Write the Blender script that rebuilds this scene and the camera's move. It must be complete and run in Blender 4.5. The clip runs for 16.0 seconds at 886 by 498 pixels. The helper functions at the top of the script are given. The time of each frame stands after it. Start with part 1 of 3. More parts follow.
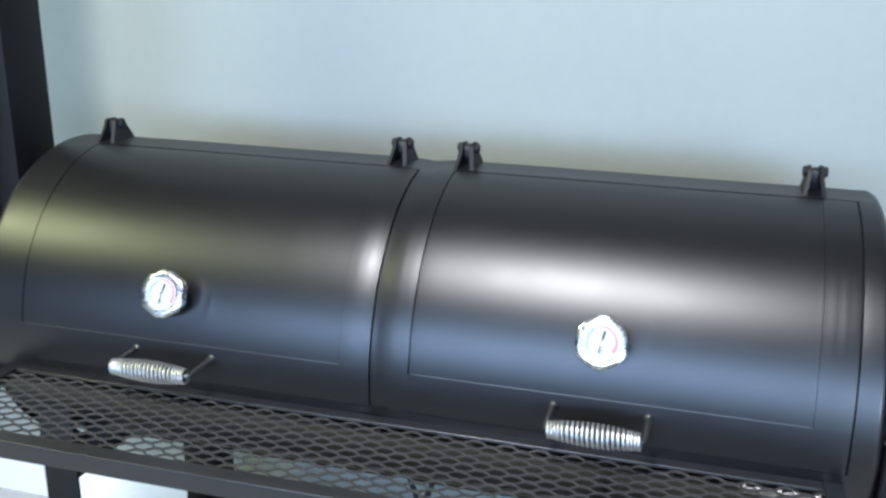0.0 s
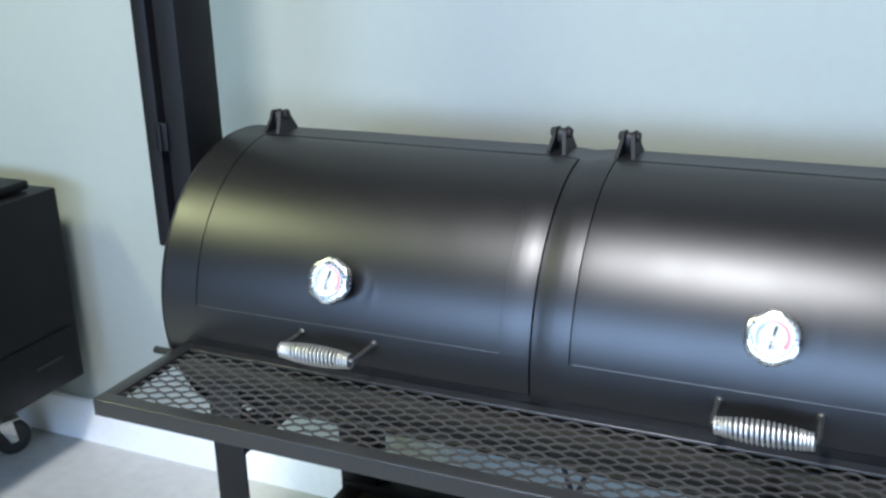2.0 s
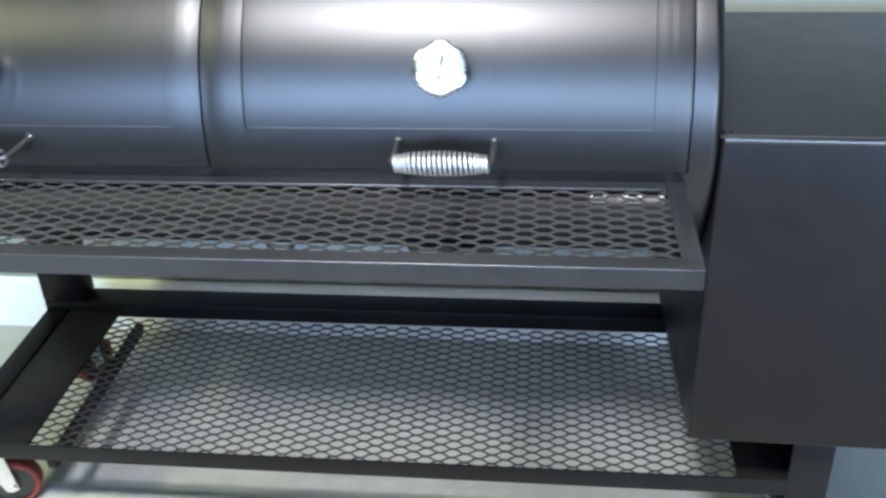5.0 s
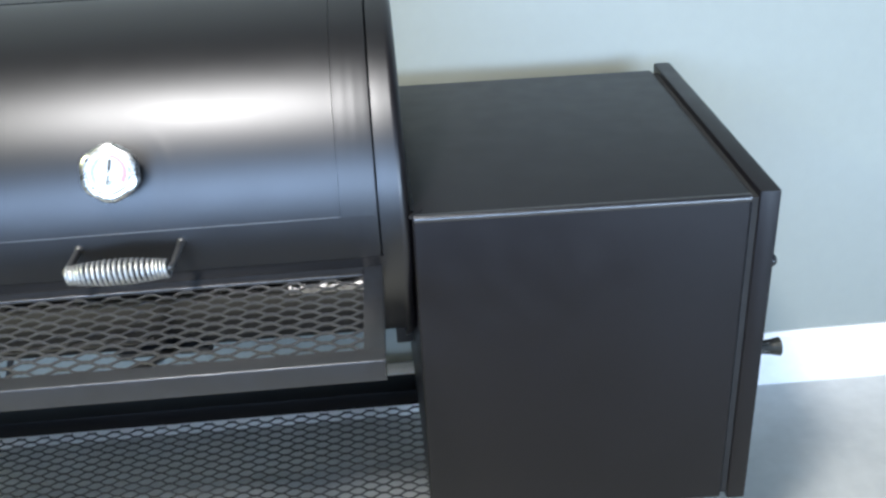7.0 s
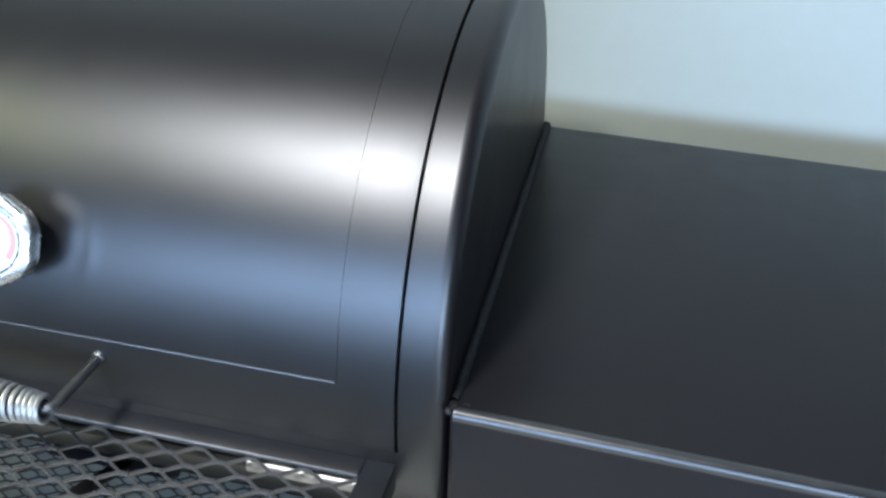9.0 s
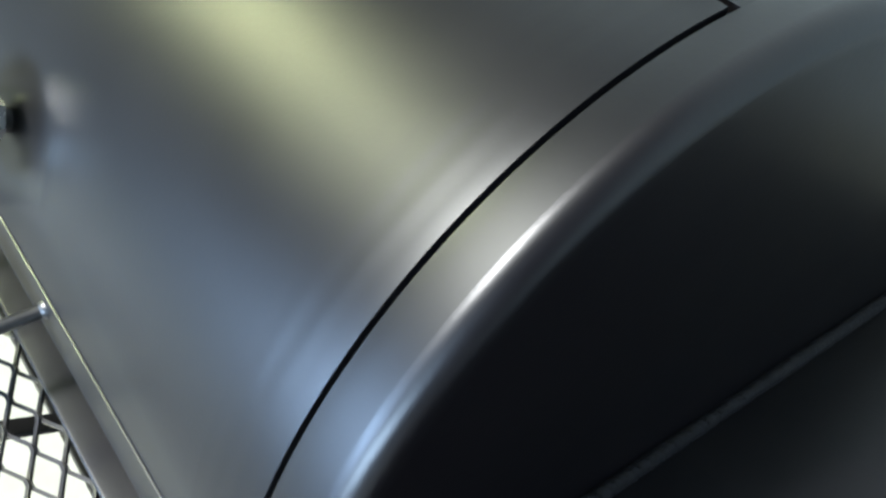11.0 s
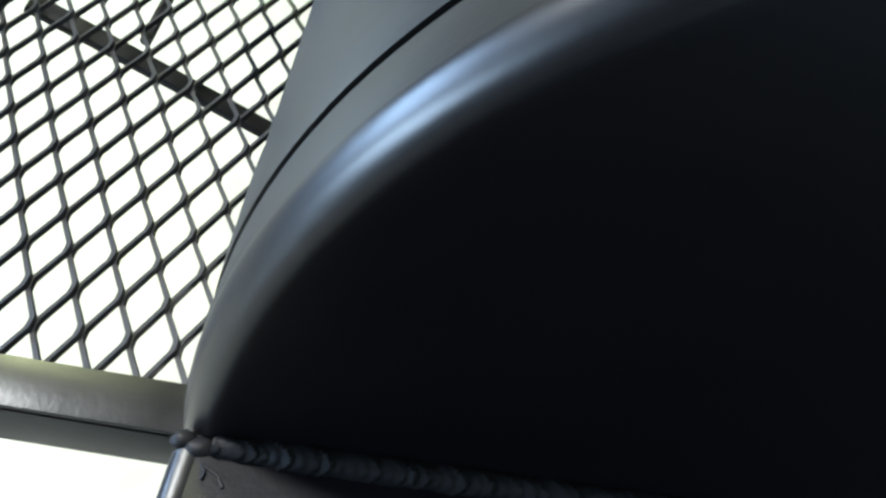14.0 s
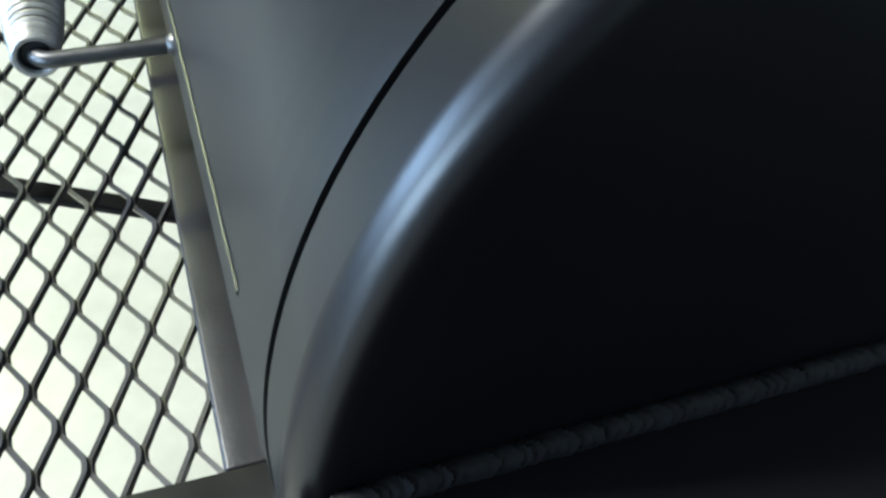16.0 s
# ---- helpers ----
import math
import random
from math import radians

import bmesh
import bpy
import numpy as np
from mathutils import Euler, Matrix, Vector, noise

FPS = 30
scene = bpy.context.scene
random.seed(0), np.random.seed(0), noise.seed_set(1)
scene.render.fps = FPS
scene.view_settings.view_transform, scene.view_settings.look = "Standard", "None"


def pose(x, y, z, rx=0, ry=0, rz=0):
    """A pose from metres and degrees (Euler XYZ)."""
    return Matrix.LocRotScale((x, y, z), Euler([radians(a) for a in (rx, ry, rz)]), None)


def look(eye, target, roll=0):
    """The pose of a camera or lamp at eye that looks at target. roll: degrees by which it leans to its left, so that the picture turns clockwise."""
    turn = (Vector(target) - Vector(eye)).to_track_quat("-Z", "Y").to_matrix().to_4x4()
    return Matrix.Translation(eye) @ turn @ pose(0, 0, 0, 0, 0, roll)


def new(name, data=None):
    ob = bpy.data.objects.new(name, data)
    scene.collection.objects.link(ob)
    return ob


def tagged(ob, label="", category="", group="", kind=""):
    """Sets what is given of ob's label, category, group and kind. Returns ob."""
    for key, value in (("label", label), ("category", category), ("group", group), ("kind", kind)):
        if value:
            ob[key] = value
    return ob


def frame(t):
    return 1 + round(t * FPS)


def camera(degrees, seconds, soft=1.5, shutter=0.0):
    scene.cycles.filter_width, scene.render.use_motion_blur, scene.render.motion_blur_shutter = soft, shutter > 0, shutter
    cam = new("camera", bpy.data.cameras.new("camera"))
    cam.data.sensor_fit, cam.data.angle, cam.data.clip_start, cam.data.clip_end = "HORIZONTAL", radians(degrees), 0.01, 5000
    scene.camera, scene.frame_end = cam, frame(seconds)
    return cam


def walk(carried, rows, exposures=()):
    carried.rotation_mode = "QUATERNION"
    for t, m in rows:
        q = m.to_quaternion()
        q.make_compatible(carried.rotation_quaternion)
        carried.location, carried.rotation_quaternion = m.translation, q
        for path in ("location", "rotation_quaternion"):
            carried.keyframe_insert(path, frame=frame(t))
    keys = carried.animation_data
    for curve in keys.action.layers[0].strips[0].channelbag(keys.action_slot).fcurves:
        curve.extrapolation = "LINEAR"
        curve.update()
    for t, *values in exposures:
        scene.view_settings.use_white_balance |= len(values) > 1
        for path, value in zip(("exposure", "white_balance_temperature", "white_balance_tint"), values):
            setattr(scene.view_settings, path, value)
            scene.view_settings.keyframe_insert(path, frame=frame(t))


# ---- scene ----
cam = camera(49.30, 16.0, soft=2.6, shutter=0.25)
ROWS = [
    (0.0, pose(1.1951, -1.6224, 1.5532, 72.222, -0.670, 15.970)),
    (0.5, pose(1.1900, -1.6242, 1.5494, 72.411, 0.191, 19.573)),
    (1.0, pose(1.1878, -1.6425, 1.5625, 72.032, 0.670, 21.498)),
    (1.5, pose(1.1676, -1.6518, 1.5672, 71.913, 0.974, 22.565)),
    (2.0, pose(1.1528, -1.6379, 1.5615, 71.381, 1.313, 23.604)),
    (2.5, pose(1.1410, -1.6306, 1.5411, 70.538, 1.348, 23.911)),
    (3.0, pose(1.1334, -1.6277, 1.5271, 68.795, 1.220, 23.511)),
    (3.5, pose(1.1343, -1.6257, 1.5135, 66.632, 0.946, 21.680)),
    (4.0, pose(1.1553, -1.6153, 1.4915, 63.657, 1.535, 18.039)),
    (4.5, pose(1.1866, -1.6134, 1.4676, 60.658, 2.081, 12.286)),
    (5.0, pose(1.2239, -1.6011, 1.4634, 59.665, 2.105, 6.015)),
    (7.5, pose(1.5266, -1.4841, 1.4867, 63.206, 2.868, -4.389)),
    (8.0, pose(1.5834, -1.3524, 1.4658, 63.653, 1.251, 0.445)),
    (8.5, pose(1.5845, -1.1293, 1.4657, 61.090, -0.692, 6.061)),
    (9.0, pose(1.6015, -0.9062, 1.4263, 58.764, -1.375, 14.192)),
    (9.5, pose(1.6579, -0.7431, 1.4189, 55.845, -2.447, 24.903)),
    (12.0, pose(1.6307, -0.2234, 1.3012, 44.305, -4.027, 74.913)),
    (12.5, pose(1.6144, -0.1922, 1.2658, 43.751, -5.319, 85.999)),
    (13.0, pose(1.6238, -0.1926, 1.2424, 44.904, -8.224, 93.903)),
    (13.5, pose(1.6425, -0.2038, 1.2294, 44.992, -9.608, 97.762)),
    (14.0, pose(1.6544, -0.2386, 1.2064, 43.618, -9.194, 94.981)),
    (14.5, pose(1.6612, -0.2846, 1.1906, 42.908, -8.363, 88.860)),
    (15.0, pose(1.6587, -0.3076, 1.1816, 43.530, -5.988, 82.958)),
    (15.5, pose(1.6522, -0.3300, 1.1950, 44.700, -5.716, 77.115)),
    (16.0, pose(1.6460, -0.3219, 1.1905, 46.184, -2.748, 71.790)),
]
EXPOSURES = [(0.0, -0.36, 6020, 13), (4.0, -0.36, 6020, 13), (4.5, -0.20, 6020, 13), (5.0, 0.18, 6050, 13), (7.3, -0.06, 6250, 13), (9.5, 0.0, 5950, 11), (12.0, 0.44, 6250, 9), (14.0, 0.14, 6120, 8), (16.0, -0.10, 6050, 6)]
walk(cam, ROWS, EXPOSURES)

# ---- world, sky and lamps ----
world = bpy.data.worlds.new("sky")
scene.world = world
world.use_nodes = True
wn = world.node_tree.nodes
sky = wn.new("ShaderNodeTexSky")
sky.sky_type = "NISHITA"
sky.sun_disc = False
sky.sun_elevation = radians(40)
sky.sun_rotation = radians(160)
world.node_tree.links.new(sky.outputs[0], wn["Background"].inputs[0])
wn["Background"].inputs[1].default_value = 0.1


def area_lamp(name, place, target, sx, sy, watts, colour):
    data = bpy.data.lights.new(name, "AREA")
    data.shape, data.size, data.size_y, data.energy, data.color = "RECTANGLE", sx, sy, watts, colour
    ob = new(name, data)
    ob.matrix_world = look(place, target)
    return ob


CEIL = 3.60
# daylight through the two shop windows opposite the smoker
area_lamp("window_daylight", (0.0, -6.0, 1.90), (0.0, 0, 0.8), 4.1, 1.05, 465, (0.47, 0.68, 1.0))
area_lamp("side_window_daylight", (4.2, -6.0, 1.50), (1.6, 0, 1.0), 2.8, 1.0, 420, (0.56, 0.76, 1.0))
# fluorescent ceiling fixtures; the one down the aisle has yellowed tubes
area_lamp("fixture_light", (0.67, -1.92, CEIL - 0.075), (0.67, -1.92, 0), 0.43, 0.56, 250, (1.0, 0.98, 0.93))
area_lamp("fixture_light_side", (-2.37, -1.80, CEIL - 0.075), (-2.37, -1.80, 0), 0.52, 0.90, 150, (0.95, 1.0, 0.50))


# ---- materials ----
def material(name, colour, rough, metal=0.0, grain=0.0, grain_scale=60.0, stain=0.0, stain_scale=3.0,
             bump=0.0, bump_scale=200.0, rough_var=0.0, coat=0.0, spec=0.5):
    m = bpy.data.materials.new(name)
    m.use_nodes = True
    nt = m.node_tree
    n, l = nt.nodes, nt.links
    b = n["Principled BSDF"]
    b.inputs["Roughness"].default_value = rough
    b.inputs["Metallic"].default_value = metal
    b.inputs["Coat Weight"].default_value = coat
    b.inputs["Specular IOR Level"].default_value = spec
    b.inputs["Base Color"].default_value = (*colour, 1)
    tc = n.new("ShaderNodeTexCoord")

    def noise_tex(scale, detail=4.0):
        t = n.new("ShaderNodeTexNoise")
        t.inputs["Scale"].default_value = scale
        t.inputs["Detail"].default_value = detail
        l.new(tc.outputs["Object"], t.inputs["Vector"])
        return t

    def ranged(src, lo, hi):
        r = n.new("ShaderNodeMapRange")
        r.inputs["From Min"].default_value, r.inputs["From Max"].default_value = 0.3, 0.7
        r.inputs["To Min"].default_value, r.inputs["To Max"].default_value = lo, hi
        l.new(src, r.inputs["Value"])
        return r.outputs[0]

    if grain or stain:
        f1 = ranged(noise_tex(grain_scale).outputs[0], 1 - grain, 1 + grain)
        f2 = ranged(noise_tex(stain_scale).outputs[0], 1 - stain, 1 + stain)
        mul = n.new("ShaderNodeMath")
        mul.operation = "MULTIPLY"
        l.new(f1, mul.inputs[0])
        l.new(f2, mul.inputs[1])
        vm = n.new("ShaderNodeVectorMath")
        vm.operation = "SCALE"
        vm.inputs[0].default_value = colour
        l.new(mul.outputs[0], vm.inputs["Scale"])
        l.new(vm.outputs[0], b.inputs["Base Color"])
    if rough_var:
        l.new(ranged(noise_tex(stain_scale * 4).outputs[0], rough - rough_var, rough + rough_var), b.inputs["Roughness"])
    if bump:
        bp = n.new("ShaderNodeBump")
        bp.inputs["Strength"].default_value = bump
        bp.inputs["Distance"].default_value = 0.001
        l.new(noise_tex(bump_scale, 3.0).outputs[0], bp.inputs["Height"])
        l.new(bp.outputs[0], b.inputs["Normal"])
    return m


M_DRUM = material("satin_black_drum_paint", (0.0030, 0.0028, 0.0032), 0.385, grain=0.06, grain_scale=90, stain=0.10, stain_scale=4,
                  bump=0.04, bump_scale=350, rough_var=0.010)
# End plates' copy of the drum paint, gloss cut to keep them dark.
M_CAP = material("dimmed_end_plate_paint", (0.0030, 0.0022, 0.0028), 0.355, grain=0.06, grain_scale=90, stain=0.10, stain_scale=4,
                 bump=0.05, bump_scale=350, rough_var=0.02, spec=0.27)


def dim_face(m, axis_z, r_face, r_rim, face, rim):
    """Gloss drops from rim to face, to build the face's darkness into the paint."""
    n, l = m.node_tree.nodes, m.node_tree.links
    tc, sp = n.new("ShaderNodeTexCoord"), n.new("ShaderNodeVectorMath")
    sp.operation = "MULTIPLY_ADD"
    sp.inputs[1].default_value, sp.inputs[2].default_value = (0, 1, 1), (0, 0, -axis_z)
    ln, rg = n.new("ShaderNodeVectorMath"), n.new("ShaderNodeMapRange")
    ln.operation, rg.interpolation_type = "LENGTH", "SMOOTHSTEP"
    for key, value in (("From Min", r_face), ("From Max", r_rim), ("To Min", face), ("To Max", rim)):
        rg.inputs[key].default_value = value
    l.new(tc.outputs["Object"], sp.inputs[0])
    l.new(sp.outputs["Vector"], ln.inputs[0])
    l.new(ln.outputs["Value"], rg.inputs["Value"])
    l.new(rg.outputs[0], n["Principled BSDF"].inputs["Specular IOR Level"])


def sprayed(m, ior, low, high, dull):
    """Sprayed satin paint: a tight and a wide sheen over the black. Gloss is cut low on the drum, to darken its
    underside in the paint.
    """
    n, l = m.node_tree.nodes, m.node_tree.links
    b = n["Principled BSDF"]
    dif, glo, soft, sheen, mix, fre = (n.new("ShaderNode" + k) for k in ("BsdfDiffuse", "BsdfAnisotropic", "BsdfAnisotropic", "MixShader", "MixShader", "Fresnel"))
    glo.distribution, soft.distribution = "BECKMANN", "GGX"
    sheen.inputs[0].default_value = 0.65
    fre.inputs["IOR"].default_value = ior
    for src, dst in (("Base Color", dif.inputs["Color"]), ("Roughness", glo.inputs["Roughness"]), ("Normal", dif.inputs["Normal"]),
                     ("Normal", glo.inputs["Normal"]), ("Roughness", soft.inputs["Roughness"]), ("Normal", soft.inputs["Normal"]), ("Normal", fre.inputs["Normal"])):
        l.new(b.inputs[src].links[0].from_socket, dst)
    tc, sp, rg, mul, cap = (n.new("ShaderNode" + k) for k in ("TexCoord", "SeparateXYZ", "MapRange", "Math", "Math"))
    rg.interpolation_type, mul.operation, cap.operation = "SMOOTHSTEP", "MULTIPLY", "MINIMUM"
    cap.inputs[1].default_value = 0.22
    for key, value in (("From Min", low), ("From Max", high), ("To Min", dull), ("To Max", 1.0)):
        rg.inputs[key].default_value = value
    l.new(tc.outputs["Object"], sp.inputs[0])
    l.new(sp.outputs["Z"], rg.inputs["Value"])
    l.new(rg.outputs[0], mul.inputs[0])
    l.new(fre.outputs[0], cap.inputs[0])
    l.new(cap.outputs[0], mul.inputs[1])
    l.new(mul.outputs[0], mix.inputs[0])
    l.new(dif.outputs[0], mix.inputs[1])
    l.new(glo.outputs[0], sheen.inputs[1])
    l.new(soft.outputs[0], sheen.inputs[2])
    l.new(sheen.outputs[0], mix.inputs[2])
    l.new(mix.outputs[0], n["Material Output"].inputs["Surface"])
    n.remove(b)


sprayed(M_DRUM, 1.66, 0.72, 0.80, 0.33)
dim_face(M_CAP, 0.8676, 0.284, 0.3005, 0.27, 0.60)
M_BOX = material("flat_black_firebox_paint", (0.0058, 0.0052, 0.0062), 0.36, grain=0.08, grain_scale=120, stain=0.12, stain_scale=5,
                 bump=0.12, bump_scale=500, rough_var=0.03, spec=0.25)
M_PIT = material("darkened_matt_black_paint", (0.0030, 0.0029, 0.0034), 0.45, grain=0.1, grain_scale=120, stain=0.2, stain_scale=4,
                 bump=0.12, bump_scale=400, rough_var=0.05, spec=0.17)
# Paler, glossier copy of the firebox paint, for the edge highlight.
M_EDGE = material("edge_highlight_black", (0.012, 0.0116, 0.0124), 0.34, grain=0.12, grain_scale=90, stain=0.2, stain_scale=12,
                  bump=0.1, bump_scale=300, rough_var=0.05, spec=1.0)
M_CART = material("worn_black_cart_paint", (0.0080, 0.0077, 0.0084), 0.55, grain=0.12, grain_scale=100, stain=0.15, stain_scale=7,
                  bump=0.12, bump_scale=400, rough_var=0.05, spec=0.22)
M_CHIM = material("dull_black_chimney_paint", (0.0050, 0.0050, 0.0062), 0.52, grain=0.12, grain_scale=100, stain=0.15, stain_scale=6,
                  bump=0.12, bump_scale=400, rough_var=0.05, spec=0.20)
M_HINGE = material("matt_black_hinge_paint", (0.008, 0.0078, 0.0084), 0.58, grain=0.15, grain_scale=150, bump=0.2, bump_scale=500, spec=0.3)
M_FRAME = material("black_frame_paint", (0.0092, 0.0089, 0.0096), 0.40, grain=0.10, grain_scale=100, stain=0.12, stain_scale=8,
                   bump=0.12, bump_scale=400, rough_var=0.05)
M_SHELF = material("black_shelf_bar_paint", (0.0105, 0.0102, 0.0108), 0.36, grain=0.10, grain_scale=100, stain=0.12, stain_scale=8,
                   bump=0.12, bump_scale=400, rough_var=0.05, spec=0.55)
M_MESH = material("black_expanded_steel", (0.025, 0.0246, 0.0260), 0.33, grain=0.12, grain_scale=80, stain=0.1, stain_scale=10, spec=0.55)
# Dead black that stands in for shade in gaps and openings; also the hook.
M_DARK = material("flat_gap_black", (0.006, 0.006, 0.006), 0.8, grain=0.2, grain_scale=60)
M_CHROME = material("polished_chrome", (0.66, 0.66, 0.65), 0.27, metal=1.0, grain=0.04, grain_scale=150, rough_var=0.04, stain_scale=30)
M_SPRING = material("nickel_spring_wire", (0.54, 0.53, 0.52), 0.46, metal=1.0, grain=0.1, grain_scale=200, rough_var=0.06, stain_scale=40)
M_SLEEVE = material("dull_bare_steel", (0.36, 0.35, 0.35), 0.5, metal=1.0, grain=0.2, grain_scale=150, rough_var=0.08, stain=0.35, stain_scale=60)
M_ROD = material("bare_steel_rod", (0.11, 0.11, 0.11), 0.42, metal=0.9, grain=0.15, grain_scale=120, rough_var=0.08, stain_scale=20)
M_COIL = material("oily_dark_spring_wire", (0.045, 0.046, 0.040), 0.45, metal=0.6, grain=0.15, grain_scale=200)
M_WELD = material("painted_weld_bead", (0.0075, 0.0070, 0.0079), 0.52, grain=0.25, grain_scale=250, bump=0.2, bump_scale=600, spec=0.19)
M_BEAD = material("smooth_black_edge_paint", (0.018, 0.018, 0.018), 0.34, grain=0.1, grain_scale=120, spec=0.85)
M_FACE = material("white_dial_face", (0.46, 0.49, 0.48), 0.45, grain=0.02, grain_scale=90)
M_RED = material("red_dial_band", (0.60, 0.17, 0.18), 0.5, grain=0.03)
M_BLUE = material("grey_blue_dial_band", (0.16, 0.24, 0.27), 0.5, grain=0.03)
M_INK = material("black_ink", (0.02, 0.02, 0.02), 0.5, grain=0.05)
M_WALL = material("pale_grey_wall_paint", (0.270, 0.290, 0.264), 0.62, grain=0.015, grain_scale=40, stain=0.03, stain_scale=1.4,
                  bump=0.15, bump_scale=160)
M_BASE = material("white_baseboard_paint", (0.94, 0.94, 0.93), 0.40, grain=0.02, grain_scale=60, stain=0.03, stain_scale=5, bump=0.05)
M_FLOOR = material("pale_sealed_concrete", (0.47, 0.475, 0.452), 0.42, grain=0.06, grain_scale=22, stain=0.09, stain_scale=1.8,
                   bump=0.08, bump_scale=90, rough_var=0.08)
# Unseen ceiling and walls, coloured dark to cut bounce and reflections.
M_CEIL = material("darkened_ceiling_tile", (0.075, 0.073, 0.062), 0.9, grain=0.05, grain_scale=120, stain=0.03)
M_WALL2 = material("darkened_wall_paint", (0.085, 0.081, 0.068), 0.7, grain=0.02, grain_scale=40, stain=0.04)
M_TYRE = material("red_polyurethane_tyre", (0.22, 0.028, 0.025), 0.5, grain=0.1, grain_scale=80, stain=0.15, stain_scale=20)
M_TYRE2 = material("dark_rubber_tyre", (0.02, 0.024, 0.024), 0.55, grain=0.1, grain_scale=80)
M_HUB = material("dark_cast_hub", (0.03, 0.03, 0.03), 0.5, grain=0.1)
M_ZINC = material("zinc_plated_fork", (0.72, 0.72, 0.70), 0.34, metal=0.9, grain=0.08, grain_scale=90, rough_var=0.08, stain_scale=30)
M_LAMP = material("white_fixture_enamel", (0.8, 0.8, 0.78), 0.4, grain=0.02)


# ---- mesh helpers ----
def link(name, bm, mat, parent=None, smooth=True, label=""):
    me = bpy.data.meshes.new(name)
    bmesh.ops.recalc_face_normals(bm, faces=bm.faces[:])
    if smooth:
        for f in bm.faces:
            f.smooth = True
        for e in bm.edges:
            if len(e.link_faces) == 2 and e.calc_face_angle(0) > radians(38):
                e.smooth = False
    bm.to_mesh(me)
    bm.free()
    me.materials.append(mat)
    ob = new(name, me)
    if parent is not None:
        ob.parent = parent
    if label:
        ob["label"] = label
    return ob


def part(name, bm, mat, parent, label=""):
    return link(name, bm, mat, parent, True, label)


def thing(name, label, category, group="", kind="", at=(0, 0, 0)):
    ob = new(name)
    ob.location = at
    return tagged(ob, label, category, group, kind)


def box(x0, x1, y0, y1, z0, z1, bev=0.0, seg=2, bm=None):
    b = bmesh.new()
    bmesh.ops.create_cube(b, size=1.0)
    for v in b.verts:
        v.co = Vector(((x0 + x1) / 2 + v.co.x * (x1 - x0), (y0 + y1) / 2 + v.co.y * (y1 - y0), (z0 + z1) / 2 + v.co.z * (z1 - z0)))
    if bev:
        bmesh.ops.bevel(b, geom=b.edges[:], offset=bev, segments=seg, affect="EDGES", profile=0.5)
    return merge(bm, b)


def merge(bm, b):
    if bm is None:
        return b
    tmp = bpy.data.meshes.new("tmp")
    b.to_mesh(tmp)
    b.free()
    bm.from_mesh(tmp)
    bpy.data.meshes.remove(tmp)
    return bm


def lathe(profile, axis, origin, seg=48, bm=None):
    """Turn a profile of (distance along the axis, radius) round an axis through origin."""
    b = bmesh.new()
    ax = Vector(axis).normalized()
    q = ax.to_track_quat("Z", "Y")
    rings = []
    for d, r in profile:
        if r < 1e-6:
            rings.append([b.verts.new(Vector(origin) + ax * d)])
        else:
            rings.append([b.verts.new(Vector(origin) + q @ Vector((r * math.cos(2 * math.pi * i / seg), r * math.sin(2 * math.pi * i / seg), d)))
                          for i in range(seg)])
    for a, c in zip(rings, rings[1:]):
        for i in range(seg):
            j = (i + 1) % seg
            if len(a) == 1 and len(c) > 1:
                b.faces.new((a[0], c[i], c[j]))
            elif len(c) == 1 and len(a) > 1:
                b.faces.new((a[i], a[j], c[0]))
            elif len(a) > 1 and len(c) > 1:
                b.faces.new((a[i], a[j], c[j], c[i]))
    return merge(bm, b)


def tube(points, radius, seg=10, bm=None, caps=True):
    """A round tube along points; radius is a number or a list."""
    b = bmesh.new()
    pts = [Vector(p) for p in points]
    rads = radius if isinstance(radius, (list, tuple)) else [radius] * len(pts)
    rings = []
    ref = None
    for i, p in enumerate(pts):
        d = (pts[min(i + 1, len(pts) - 1)] - pts[max(i - 1, 0)]).normalized()
        if ref is None:
            ref = d.orthogonal().normalized()
        ref = (ref - d * ref.dot(d)).normalized()
        s = d.cross(ref)
        rings.append([b.verts.new(p + (ref * math.cos(2 * math.pi * k / seg) + s * math.sin(2 * math.pi * k / seg)) * rads[i]) for k in range(seg)])
    for a, c in zip(rings, rings[1:]):
        for k in range(seg):
            b.faces.new((a[k], a[(k + 1) % seg], c[(k + 1) % seg], c[k]))
    if caps:
        b.faces.new(rings[0])
        b.faces.new(rings[-1][::-1])
    return merge(bm, b)


def prism(poly, axis, lo, hi, bev=0.0, bm=None):
    """A plate: a polygon in the two other axes, from lo to hi along axis."""
    b = bmesh.new()

    def place(u, v, w):
        return {"x": (w, u, v), "y": (u, w, v), "z": (u, v, w)}[axis]

    a = [b.verts.new(place(u, v, lo)) for u, v in poly]
    c = [b.verts.new(place(u, v, hi)) for u, v in poly]
    b.faces.new(a)
    b.faces.new(c[::-1])
    n = len(poly)
    for i in range(n):
        b.faces.new((a[i], a[(i + 1) % n], c[(i + 1) % n], c[i]))
    if bev:
        bmesh.ops.bevel(b, geom=b.edges[:], offset=bev, segments=2, affect="EDGES", profile=0.5)
    return merge(bm, b)


def arc_fillet(points, radius, steps=5):
    """Round the inner corners of a polyline."""
    out = [Vector(points[0])]
    for a, p, c in zip(points, points[1:], points[2:]):
        a, p, c = Vector(a), Vector(p), Vector(c)
        u, w = (a - p).normalized(), (c - p).normalized()
        s, e = p + u * radius, p + w * radius
        for k in range(steps + 1):
            t = k / steps
            out.append((1 - t) ** 2 * s + 2 * t * (1 - t) * p + t * t * e)
    out.append(Vector(points[-1]))
    return out


